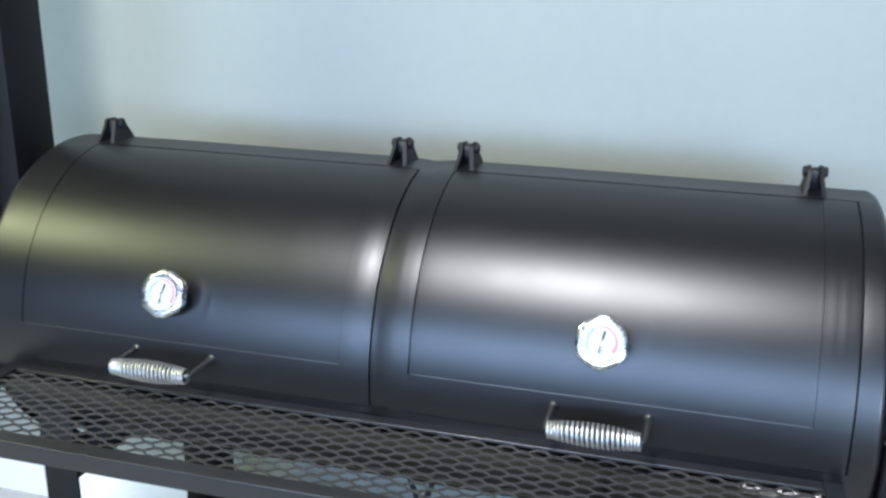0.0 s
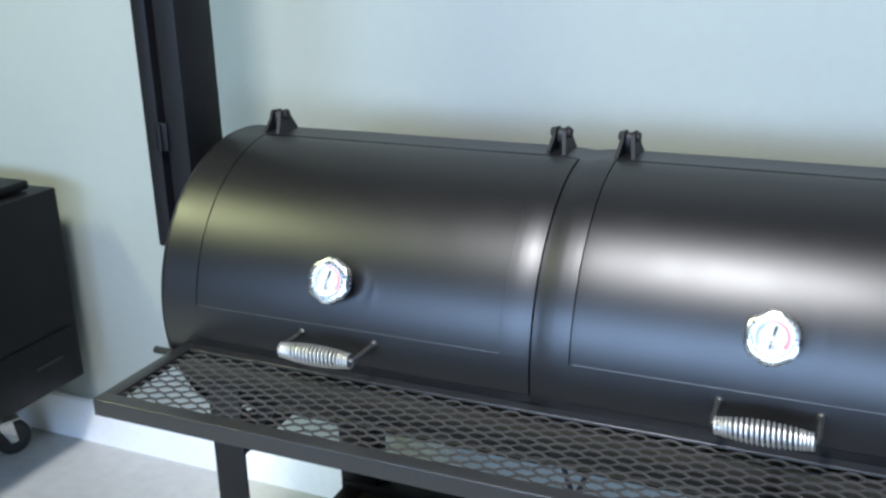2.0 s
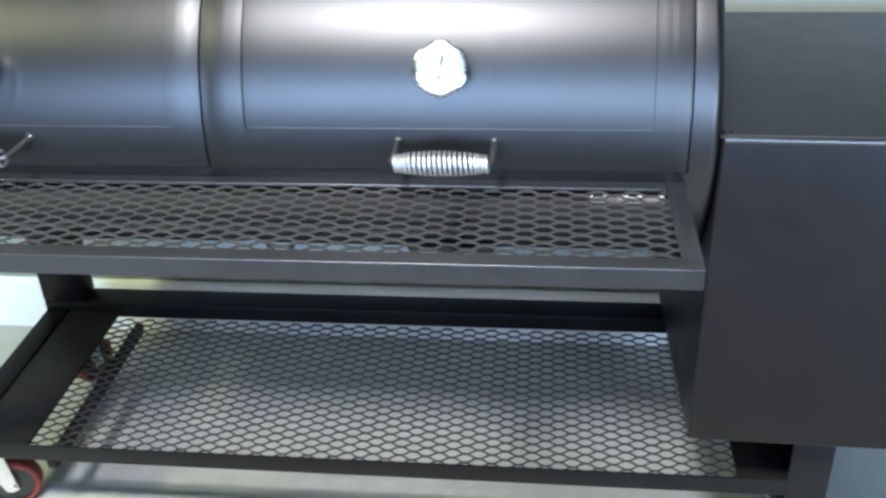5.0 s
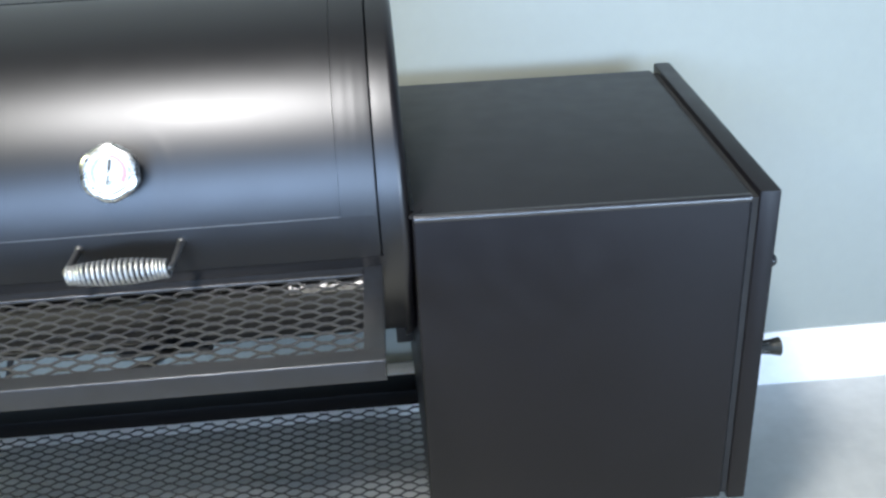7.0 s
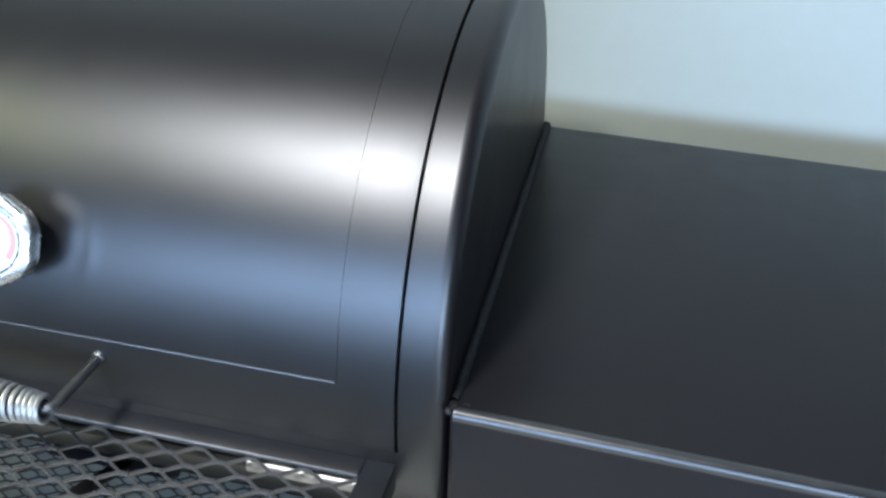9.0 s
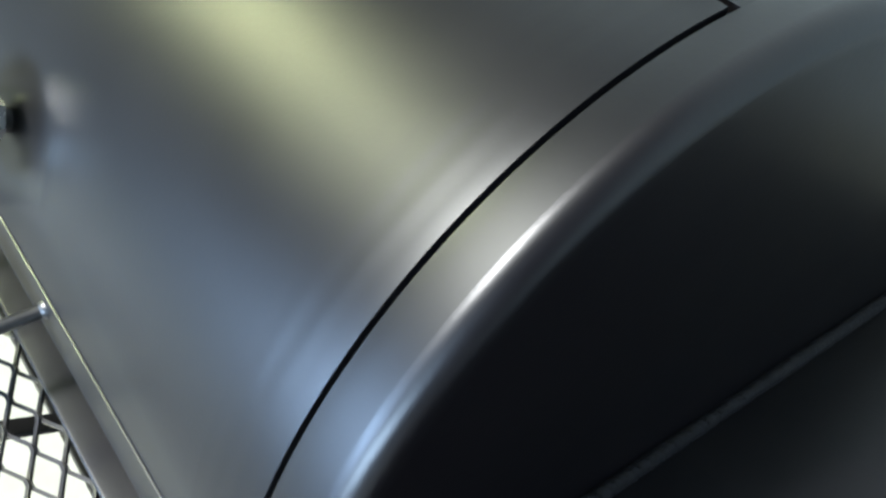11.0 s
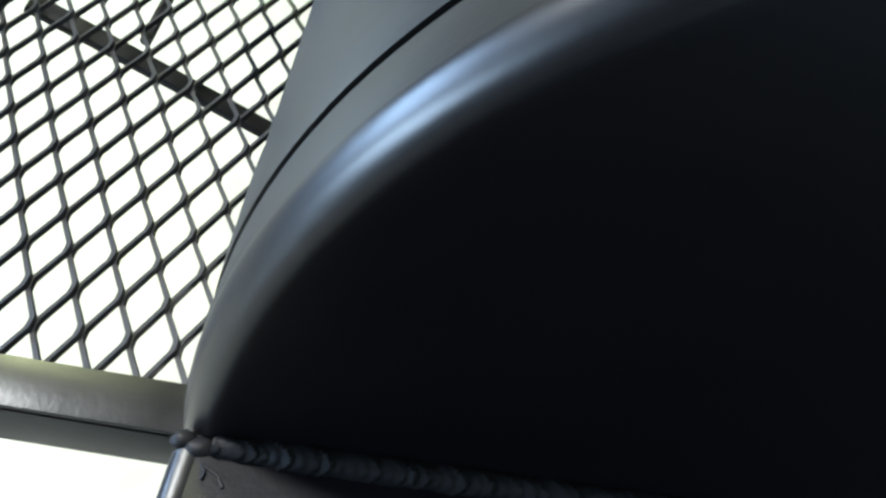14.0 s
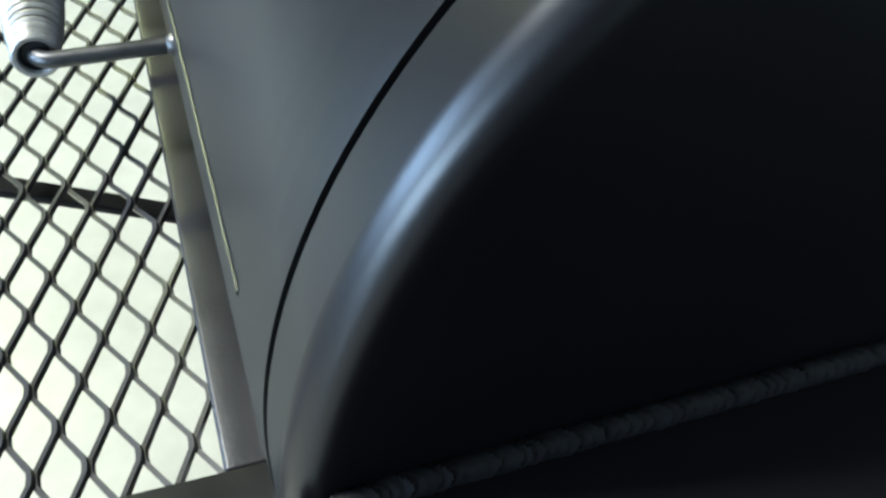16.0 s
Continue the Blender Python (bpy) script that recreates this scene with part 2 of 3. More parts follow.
def expanded_metal(x0, x1, y0, y1, z, lwd=0.0508, swd=0.0235, width=0.0026, height=0.0030, y_start=0.0, x_start=0.0):
    """Raised expanded steel: zigzag strands that meet at knuckles, trimmed to the frame."""
    b = bmesh.new()
    step, bond = swd / 2, lwd * 0.075
    j = -4
    while y0 + y_start + j * step < y1 + swd:
        yc = y0 + y_start + j * step
        knots = []
        k = -4
        while x0 + x_start + k * lwd / 2 < x1 + lwd:
            xc = x0 + x_start + k * lwd / 2
            s = 1 if (k + j) % 2 == 0 else -1
            for e in (-bond, 0.0, bond):
                amp = step / 2 - width * 0.32 - (0.0003 if e else 0.0)
                knots.append((xc + e, yc + s * amp, z + s * 0.0013))
            k += 1
        pts = []
        for p, q in zip(knots, knots[1:]):
            # trim each run to the frame
            t0, t1 = 0.0, 1.0
            ok = True
            for c, lo, hi in ((0, x0, x1), (1, y0, y1)):
                d = q[c] - p[c]
                if abs(d) < 1e-9:
                    ok = ok and lo <= p[c] <= hi
                    continue
                a, e2 = (lo - p[c]) / d, (hi - p[c]) / d
                t0, t1 = max(t0, min(a, e2)), min(t1, max(a, e2))
            if ok and t1 - t0 > 1e-6:
                pts.append((tuple(p[i] + (q[i] - p[i]) * t0 for i in range(3)), tuple(p[i] + (q[i] - p[i]) * t1 for i in range(3))))
        rings = None
        last = None
        for p, q in pts:
            d = (Vector(q) - Vector(p)).normalized()
            side = Vector((-d.y, d.x, 0)).normalized()
            up = Vector((0, 0, 1))
            # the strand leans over, as the press leaves it
            lean = 0.35
            w = side * (width / 2) + up * (lean * width / 2)
            h = up * (height / 2) - side * (lean * height / 2)

            def ring(c):
                c = Vector(c)
                return [b.verts.new(c + w + h), b.verts.new(c - w + h), b.verts.new(c - w - h), b.verts.new(c + w - h)]

            if last is None or (Vector(last) - Vector(p)).length > 1e-5:
                if rings:
                    b.faces.new(rings)
                rings = ring(p)
                b.faces.new(rings[::-1])
            nxt = ring(q)
            for i in range(4):
                b.faces.new((rings[i], rings[(i + 1) % 4], nxt[(i + 1) % 4], nxt[i]))
            rings, last = nxt, q
        if rings:
            b.faces.new(rings)
        j += 1
    return b


# ---- the room ----
WALL_Y = 0.437


def room():
    tagged(link("floor", box(-5, 8, -6.2, WALL_Y + 0.15, -0.12, 0.0), M_FLOOR, None, False), "pale grey sealed concrete shop floor", "floor", kind="structure")
    tagged(link("wall_back", box(-5, 8, WALL_Y, WALL_Y + 0.15, 0.0, CEIL), M_WALL, None, False), "pale grey painted showroom wall", "wall", kind="structure")
    tagged(link("wall_left", box(-5.15, -5, -6.2, WALL_Y + 0.15, -0.12, CEIL), M_WALL2, None, False), "unseen side wall, coloured dark", "wall", kind="structure")
    tagged(link("wall_right", box(8, 8.15, -6.2, WALL_Y + 0.15, -0.12, CEIL), M_WALL2, None, False), "unseen side wall, coloured dark", "wall", kind="structure")
    # front wall with the two shop windows
    fw = box(-5, -2.15, -6.2, -6.05, 0.0, CEIL)
    box(2.15, 2.7, -6.2, -6.05, 0.0, CEIL, bm=fw)
    box(5.7, 8, -6.2, -6.05, 0.0, CEIL, bm=fw)
    box(-2.15, 2.15, -6.2, -6.05, 0.0, 1.30, bm=fw)
    box(-2.15, 2.15, -6.2, -6.05, 2.50, CEIL, bm=fw)
    box(2.7, 5.7, -6.2, -6.05, 0.0, 0.95, bm=fw)
    box(2.7, 5.7, -6.2, -6.05, 2.05, CEIL, bm=fw)
    tagged(link("wall_front", fw, M_WALL2, None, False), "unseen dark wall round two wide shop windows", "wall", kind="structure")
    # Added unseen wall: blocks low window light and darkens what the drum reflects.
    tagged(link("wall_partition", box(-0.15, 2.55, -2.50, -2.38, 0.0, 0.93), M_WALL2, None, False), "unseen low wall added to block low window light", "wall", kind="structure")
    tagged(link("ceiling", box(-5, 8, -6.2, WALL_Y + 0.15, CEIL, CEIL + 0.1), M_CEIL, None, False), "plain unseen ceiling, coloured dark", "ceiling", kind="structure")
    bb = prism([(WALL_Y - 0.014, 0.0), (WALL_Y - 0.001, 0.0), (WALL_Y - 0.001, 0.152), (WALL_Y - 0.008, 0.152), (WALL_Y - 0.014, 0.143)], "x", -4.99, 7.99)
    tagged(link("baseboard", bb, M_BASE, None, False), "white painted baseboard along the wall", "baseboard", kind="structure")
    for x, y in ((0.67, -1.92), (-2.37, -1.80)):
        fx = thing("ceiling_fixture", "white enamel fluorescent ceiling fixture", "ceiling light", "ceiling fixtures", at=(x, y, CEIL))
        h = box(-0.28, 0.28, -0.48, 0.48, -0.055, -0.001, 0.006)
        part("housing", h, M_LAMP, fx)


room()

# ---- the offset smoker ----
R, AZ = 0.3048, 0.8676           # 24 inch drum and the height of its axis
X0, X1 = -0.035, 1.4655           # ends of the drum
RIM = 0.0146
PHI_LINE, PHI_LOW, PHI_TOP = 6.4, -6.0, 82.5


# the end plate and the firebox were welded on a little out of square
def splay(mesh):
    """Widen the firebox a little towards the wall and swing its front edge."""
    for v in mesh.vertices:
        u, d = (v.co.x - 1.468) / 0.49, v.co.y + 0.30
        v.co.y -= 0.012 * u
        v.co.x += (-0.0240 + 0.0475 * u) * d


def out_of_square(mesh):
    """Let the drum's end section run into the skewed end plate."""
    for v in mesh.vertices:
        v.co.x -= 0.0227 * (v.co.y + 0.30) * min(1.0, max(0.0, (v.co.x - 1.4255) / 0.026))


def warp(x):
    """The shell draws in a little where the straps were welded on."""
    ends = min(1.0, (x - X0 - RIM) * 12, (X1 - RIM - x) * 12)
    return (-0.0037 * math.exp(-((x - 0.7035) / 0.023) ** 2) - 0.0009 * math.exp(-abs(x - 1.4217) / 0.013)
            - 0.0006 * math.exp(-abs(x - 0.768) / 0.012) + 0.0004 * math.sin(x * 9.0) * ends
            + sum(0.00009 * math.sin((x - c) * 390.0) * math.exp(-((x - c) / 0.024) ** 2) for c in (0.030, 0.678, 0.735, 1.395)))


GAUGES = ((0.348, 21.6), (1.067, 22.6))


def sag(phi):
    """The drum is a little flat below: how far the skin lies inside the true circle."""
    u = min(1.0, max(0.0, (-12.0 - ((phi + 180.0) % 360.0 - 180.0)) / 46.0))
    v = min(1.0, max(0.0, (((phi + 180.0) % 360.0 - 180.0) + 172.0) / 40.0))
    return 0.011 * u * u * (3 - 2 * u) * v * v * (3 - 2 * v)


def gauge_crescent(x, phi):
    """A faint ridge beside each gauge, shaped to stand for a reflected light crescent."""
    w = 0.0
    for gx, gp in GAUGES:
        d = math.hypot(x - gx, R * radians(phi - gp))
        if d < 0.12:
            w += 0.0004 * math.exp(-((d - 0.071) / 0.0065) ** 2) * max(0.0, (x - gx) / (d + 1e-6)) ** 5
    return w


def on_drum(x, phi, r=R):
    a = radians(phi)
    return Vector((x, -r * math.cos(a), AZ + r * math.sin(a)))


def patch(x0, x1, p0, p1, r0, r1, bm=None, step=0.005):
    """A curved plate of the drum between two lengths and two angles."""
    b = bmesh.new()
    nx = max(2, int(math.ceil((x1 - x0) / step)))
    npn = max(2, int(math.ceil(abs(p1 - p0) / (step * 400))))
    closed = abs(p1 - p0) > 359.9
    grid = []
    for r in (r1, r0):
        layer = []
        for i in range(nx + 1):
            x = x0 + (x1 - x0) * i / nx
            w, angles = warp(x), [p0 + (p1 - p0) * j / npn for j in range(npn if closed else npn + 1)]
            layer.append([b.verts.new(on_drum(x, a, r + w + gauge_crescent(x, a) - sag(a))) for a in angles])
        grid.append(layer)
    m = npn if closed else npn + 1
    span = range(npn)
    for layer in grid:
        for i in range(nx):
            for j in span:
                b.faces.new((layer[i][j], layer[i + 1][j], layer[i + 1][(j + 1) % m], layer[i][(j + 1) % m]))
    o, n = grid
    for i in (0, nx):
        for j in span:
            b.faces.new((o[i][j], o[i][(j + 1) % m], n[i][(j + 1) % m], n[i][j]))
    if not closed:
        for j in (0, npn):
            for i in range(nx):
                b.faces.new((o[i][j], o[i + 1][j], n[i + 1][j], n[i][j]))
    return merge(bm, b)


def end_profile():
    turn = [radians(90 * k / 14) for k in range(15)]
    return [(-RIM + RIM * math.sin(a), R - RIM + RIM * math.cos(a)) for a in turn] + [(-0.0005, 0.12), (0.0, 0.0)]


smoker = thing("offset_smoker", "long black steel offset smoker with two barrel doors and side firebox", "smoker")


DOORS = ((0.0555, 0.652, 0.701), (0.7695, 1.369, 1.4198))
GAP, GAP_THIN = 0.0031, 0.0022


def drum():
    edges = [X0 + RIM] + [v for xl, xi, xr in DOORS for v in (xl - GAP_THIN, xr + GAP)] + [X1 - RIM]
    d = None
    for a, c in zip(edges[::2], edges[1::2]):
        d = patch(a, c, -180, 180, R - 0.006, R, d)
    for a, c in zip(edges[1::2], edges[2::2]):
        patch(a, c, PHI_TOP + 0.95, 360 + PHI_LOW - 0.22, R - 0.006, R, d)
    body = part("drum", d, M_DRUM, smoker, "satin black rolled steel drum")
    # Dark cylinder behind the door gaps, in place of the shade inside.
    core = lathe([(0, 0), (0, R - 0.0200), (X1 - X0 - 0.05, R - 0.0200), (X1 - X0 - 0.05, 0)], (1, 0, 0), (X0 + 0.02, 0, AZ), 64)
    part("liner", core, M_DARK, body)
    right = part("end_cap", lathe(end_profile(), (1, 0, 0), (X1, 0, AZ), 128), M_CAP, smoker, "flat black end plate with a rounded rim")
    for ob in (body, right):
        out_of_square(ob.data)
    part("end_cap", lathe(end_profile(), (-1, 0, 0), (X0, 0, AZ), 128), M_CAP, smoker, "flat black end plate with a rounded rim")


def door(xl, xi, xr):
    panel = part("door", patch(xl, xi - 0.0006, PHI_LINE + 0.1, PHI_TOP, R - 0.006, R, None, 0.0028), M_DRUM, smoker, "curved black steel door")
    strap = patch(xi, xr, PHI_LINE, PHI_TOP, R - 0.0055, R + 0.0008)
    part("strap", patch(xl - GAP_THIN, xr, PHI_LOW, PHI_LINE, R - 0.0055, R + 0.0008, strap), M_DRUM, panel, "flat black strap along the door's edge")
    pts = [on_drum(xl + 0.006 + (xi - xl - 0.008) * k / 40, PHI_LINE + 0.1, R + 0.0005 + warp(xl + (xi - xl) * k / 40)) for k in range(41)]
    part("edge_bead", tube(pts, 0.0011, 8), M_BEAD, panel)
    return panel


def hinge(x):
    """Two legs that lean together under a pin, with the door's knuckle between them."""
    low, top, yc = AZ + R - 0.010, AZ + R + 0.040, 0.006
    plates = None
    for s in (-1, 1):
        b = bmesh.new()
        rings = []
        for z, xi, xo, d in ((low, 0.0120, 0.0195, 0.039), (low + 0.012, 0.0115, 0.0175, 0.036), (top - 0.014, 0.0064, 0.0130, 0.0215), (top - 0.004, 0.0060, 0.0124, 0.0180), (top, 0.0066, 0.0118, 0.0125)):
            rings.append([b.verts.new((x + s * xx, yc + yy, z)) for xx, yy in ((xi, -d), (xo, -d + 0.002), (xo, d - 0.002), (xi, d))])
        for p, q in zip(rings, rings[1:]):
            for k in range(4):
                b.faces.new((p[k], p[(k + 1) % 4], q[(k + 1) % 4], q[k]))
        b.faces.new(rings[0])
        b.faces.new(rings[-1])
        plates = merge(plates, b)
    h = part("hinge", plates, M_HINGE, smoker, "welded black hinge lug")
    part("web", box(x - 0.0125, x + 0.0125, yc + 0.016, yc + 0.022, AZ + R - 0.006, AZ + R + 0.021, 0.001), M_HINGE, h)
    p = tube([(x - 0.0195, yc, top - 0.009), (x + 0.0195, yc, top - 0.009)], 0.0048, 14)
    for s in (-1, 1):
        lathe([(0, 0), (0, 0.0088), (0.004, 0.0088), (0.0062, 0.0066), (0.0066, 0)], (s, 0, 0), (x + s * 0.0132, yc, top - 0.009), 14, p)
    part("pin", p, M_HINGE, h)
    leaf = prism([(yc - 0.013, top - 0.024), (yc + 0.011, top - 0.028), (yc + 0.012, top - 0.006), (yc + 0.006, top - 0.002), (yc - 0.008, top - 0.001), (yc - 0.014, top - 0.006)],
                 "x", x - 0.0046, x + 0.0046, 0.0012)
    part("knuckle", leaf, M_FRAME, h)


def handle(x0, x1):
    z, y0, y1 = AZ + 0.0150, -R + 0.001, -0.380
    pts = arc_fillet([(x0, y0, z), (x0, y1, z), (x1, y1, z), (x1, y0, z)], 0.011)
    h = part("handle", tube(pts, 0.0050, 12), M_ROD, smoker, "bent steel rod handle")
    for x in (x0, x1):
        w = lathe([(0, 0.0075), (0.002, 0.0070), (0.004, 0.0058), (0.005, 0.0046)], (0, -1, 0), (x, -R + 0.001, z), 18)
        part("weld", w, M_ROD, h)
    # barrel-shaped coil grip
    a, e = x0 + 0.004, x1 - 0.004
    pts = []
    tight, loose = 4.0, 13.0
    turns = 2 * tight + loose
    wire = 0.0025
    steps = int(turns * 18)
    tl = tight * wire * 2.02
    for i in range(steps + 1):
        th = i / 18.0
        if th < tight:
            x = a + th * wire * 2.02
        elif th > turns - tight:
            x = e - (turns - th) * wire * 2.02
        else:
            x = a + tl + (th - tight) / loose * (e - a - 2 * tl)
        u = (x - a) / (e - a)
        rr = 0.0112 + 0.0050 * math.sin(math.pi * min(max((u - 0.06) / 0.88, 0), 1)) ** 0.8
        pts.append((x, y1 + rr * math.cos(2 * math.pi * th), z + rr * math.sin(2 * math.pi * th)))
    part("spring_grip", tube(pts, wire, 7), M_SPRING, h, "bright nickel coil spring grip")
    # Dark core puts the shade between the coils into its colour.
    prof = []
    for k in range(21):
        u = k / 20
        prof.append((a + 0.003 + u * (e - a - 0.006), 0.0082 + 0.0046 * math.sin(math.pi * min(max((u - 0.06) / 0.88, 0), 1)) ** 0.8))
    part("spring_core", lathe([(prof[0][0], 0.0)] + prof + [(prof[-1][0], 0.0)], (1, 0, 0), (0, y1, z), 24), M_DARK, h)


def thermometer(x, needle, phi):
    base = on_drum(x, phi, R)
    n = (base - Vector((x, 0, AZ))).normalized()
    up = (Vector((0, 0, 1)) - n * n.z).normalized()
    rt = Vector((1, 0, 0))

    def at(u, v, d):
        return base + rt * u + up * v + n * d

    def hexring(rin, cut, d):
        out = []
        for k in range(72):
            a = radians(5 * k)
            rr = min(rin / math.cos((a + radians(30)) % radians(60) - radians(30)) if rin else 0.0, cut)
            out.append(at(math.sin(a + radians(30)) * rr, math.cos(a + radians(30)) * rr, d))
        return out

    b = bmesh.new()
    rings = [[b.verts.new(p) for p in ring] for ring in (
        hexring(0.030, 0.033, 0.0215), hexring(0.0348, 0.0385, 0.0225), hexring(0.0384, 0.0402, 0.0245), hexring(0.0387, 0.0405, 0.0330),
        hexring(0.0374, 0.0392, 0.0366), hexring(0.0346, 0.0360, 0.0384), hexring(0.0330, 0.0330, 0.0390), hexring(0.0300, 0.0300, 0.0394),
        hexring(0.0274, 0.0274, 0.0390), hexring(0.0264, 0.0264, 0.0364))]
    for p, s in zip(rings, rings[1:]):
        for k in range(72):
            b.faces.new((p[k], p[(k + 1) % 72], s[(k + 1) % 72], s[k]))
    b.faces.new(rings[0])
    t = part("thermometer", b, M_CHROME, smoker, "hexagonal stainless dial thermometer")
    part("stem", lathe([(-0.006, 0.0), (-0.006, 0.009), (0.022, 0.009), (0.022, 0.0)], n, base, 20), M_ROD, t)
    part("hex_nut", lathe([(0.0065, 0.0), (0.0065, 0.0165), (0.016, 0.0165), (0.016, 0.0)], n, base, 6), M_CHROME, t)
    part("dial_face", lathe([(0.0360, 0.0266), (0.0372, 0.0266), (0.0372, 0.0)], n, base, 48), M_FACE, t, "white printed dial face")

    def band(a0, a1, r0, r1, mat, name, d=0.0377):
        b = bmesh.new()
        k = 24
        vs = []
        for i in range(k + 1):
            a = radians(a0 + (a1 - a0) * i / k)
            w = 1.0 if name != "red_band" else 0.35 + 0.65 * i / k
            rin = r1 - (r1 - r0) * w
            vs.append((b.verts.new(at(math.sin(a) * rin, math.cos(a) * rin, d)), b.verts.new(at(math.sin(a) * r1, math.cos(a) * r1, d))))
        for p, s in zip(vs, vs[1:]):
            b.faces.new((p[0], p[1], s[1], s[0]))
        part(name, b, mat, t)

    band(-15, 128, 0.0178, 0.0246, M_RED, "red_band")
    band(-118, -34, 0.0190, 0.0206, M_BLUE, "blue_band")
    b = bmesh.new()
    for i in range(28):
        a = radians(-125 + 110 * i / 27)
        l0 = 0.0212
        l1 = 0.0248 if i % 3 == 0 else 0.0232
        w = 0.0004
        s, c = math.sin(a), math.cos(a)
        b.faces.new([b.verts.new(at(s * l + c * o, c * l - s * o, 0.0376)) for l, o in ((l0, -w), (l0, w), (l1, w), (l1, -w))])
    part("scale_marks", b, M_INK, t)
    # unreadable print as plain bars
    b = bmesh.new()
    for v, w in ((-0.012, 0.010), (-0.0155, 0.007)):
        b.faces.new([b.verts.new(at(u, v + o, 0.0376)) for u, o in ((-w / 2, 0), (w / 2, 0), (w / 2, 0.0014), (-w / 2, 0.0014))])
    part("print_bars", b, M_INK, t)
    s, c = math.sin(radians(needle)), math.cos(radians(needle))
    b = bmesh.new()
    lo, hi = [], []
    for l, o in ((-0.017, -0.0008), (-0.017, 0.0008), (0.003, 0.0008), (0.006, 0.0019), (0.017, 0.0021), (0.019, 0.0), (0.017, -0.0021), (0.006, -0.0019), (0.003, -0.0008)):
        lo.append(b.verts.new(at(s * l + c * o, c * l - s * o, 0.0380)))
        hi.append(b.verts.new(at(s * l + c * o, c * l - s * o, 0.0386)))
    b.faces.new(lo)
    b.faces.new(hi[::-1])
    for i in range(len(lo)):
        j = (i + 1) % len(lo)
        b.faces.new((lo[i], lo[j], hi[j], hi[i]))
    part("pointer", b, M_INK, t)
    part("hub", lathe([(0.0378, 0.0), (0.0378, 0.0032), (0.0394, 0.0028), (0.0396, 0.0)], n, base, 16), M_CHROME, t)


def angle_bar(x0, x1, y0, y1, z, leg=0.030, th=0.0045):
    """A closed rectangle of angle iron: flat flange on top, apron outside."""
    out = {}
    f = 0.027
    r = 0.0024
    nose = [(y0 + r - r * math.cos(radians(18 * k)), z - r + r * math.sin(radians(18 * k))) for k in range(6)]
    out["front_bar"] = prism([(y0, z - leg)] + nose + [(y0 + f, z), (y0 + f, z - th), (y0 + th, z - th), (y0 + th, z - leg)], "x", x0, x1)
    out["back_bar"] = merge(box(x0 + f, x1 - f, y1 - f * 0.85, y1, z - 0.0060, z, 0.0022, 3), box(x0 + f, x1 - f, y1 - th, y1, z - leg, z - 0.001, 0.0012))
    out["end_bar"] = merge(box(x0, x0 + f, y0 + f, y1, z - th, z, 0.0004), box(x0, x0 + th, y0 + 0.002, y1, z - leg, z - 0.001, 0.0012))
    out["end_bar_right"] = merge(box(x1 - f, x1, y0 + f, y1, z - th, z, 0.0004), box(x1 - th, x1, y0 + 0.002, y1, z - leg, z - 0.001, 0.0012))
    return out


SH = dict(x0=0.0145, x1=1.420, y0=-0.546, y1=-0.2990, z=0.819)


def shelf():
    bars = angle_bar(SH["x0"], SH["x1"], SH["y0"], SH["y1"], SH["z"])
    sh = part("front_shelf", bars["front_bar"], M_SHELF, smoker, "black angle-iron shelf with expanded steel deck")
    part("back_bar", bars["back_bar"], M_SHELF, sh)
    part("end_bar", bars["end_bar"], M_SHELF, sh)
    part("end_bar", bars["end_bar_right"], M_SHELF, sh)
    x0, x1, y0, y1 = SH["x0"] + 0.022, SH["x1"] - 0.022, SH["y0"] + 0.022, SH["y1"] - 0.020
    deck = expanded_metal(x0, x1, y0, y1, SH["z"] - 0.0075, x_start=(1.3688 - x0) % 0.0508, y_start=(-0.3562 - 0.0235 / 4 - y0) % 0.0235)
    tagged(part("mesh_deck", deck, M_MESH, sh, "black expanded steel mesh"), kind="stuff")
    # brace from a welded foot on the drum out to the front bar
    a, e = Vector((1.078, -0.212, 0.650)), Vector((1.094, -0.512, 0.802))
    bar = box(-0.009, 0.009, -(e - a).length / 2, (e - a).length / 2, -0.003, 0.003, 0.001)
    bar.transform(Matrix.Translation((a + e) / 2) @ (e - a).to_track_quat("Y", "Z").to_matrix().to_4x4())
    part("brace", bar, M_HINGE, sh, "flat black brace under the shelf")
    part("brace_foot", prism([(-0.226, 0.655), (-0.196, 0.628), (-0.186, 0.632), (-0.186, 0.655)], "x", 0.988, 1.132, 0.001), M_HINGE, sh)
    part("stiffener_rod", tube([(1.112, -0.426, SH["z"] - 0.019), (0.30, -0.426, SH["z"] - 0.019)], 0.0042, 8), M_FRAME, sh)
    part("pivot_rod", tube([(-0.052, -0.3080, SH["z"] - 0.022), (1.4185, -0.3080, SH["z"] - 0.022)], 0.0072, 14), M_HINGE, sh)
    # Added pale length of rod, standing in for a row of glints.
    part("hinge_sleeve", tube([(1.284, -0.3110, SH["z"] - 0.022), (1.392, -0.3110, SH["z"] - 0.022)], 0.0082, 16), M_SLEEVE, sh, "bare steel length that makes the pivot rod's glints")


FX0, FX1, FY0, FY1, FZ0, FZ1 = 1.4675, 1.957, -0.303, 0.305, 0.330, 0.893
TB = 0.066                       # square tube of the cart
BX0, BX1, BY0, BY1, BZ0, BZ1, BZT = 0.031, 1.728, -0.270, 0.272, 0.150, 0.213, 0.230
LEG, RZ0 = 0.072, 0.177         # angle-iron leg and the underside of the front rail


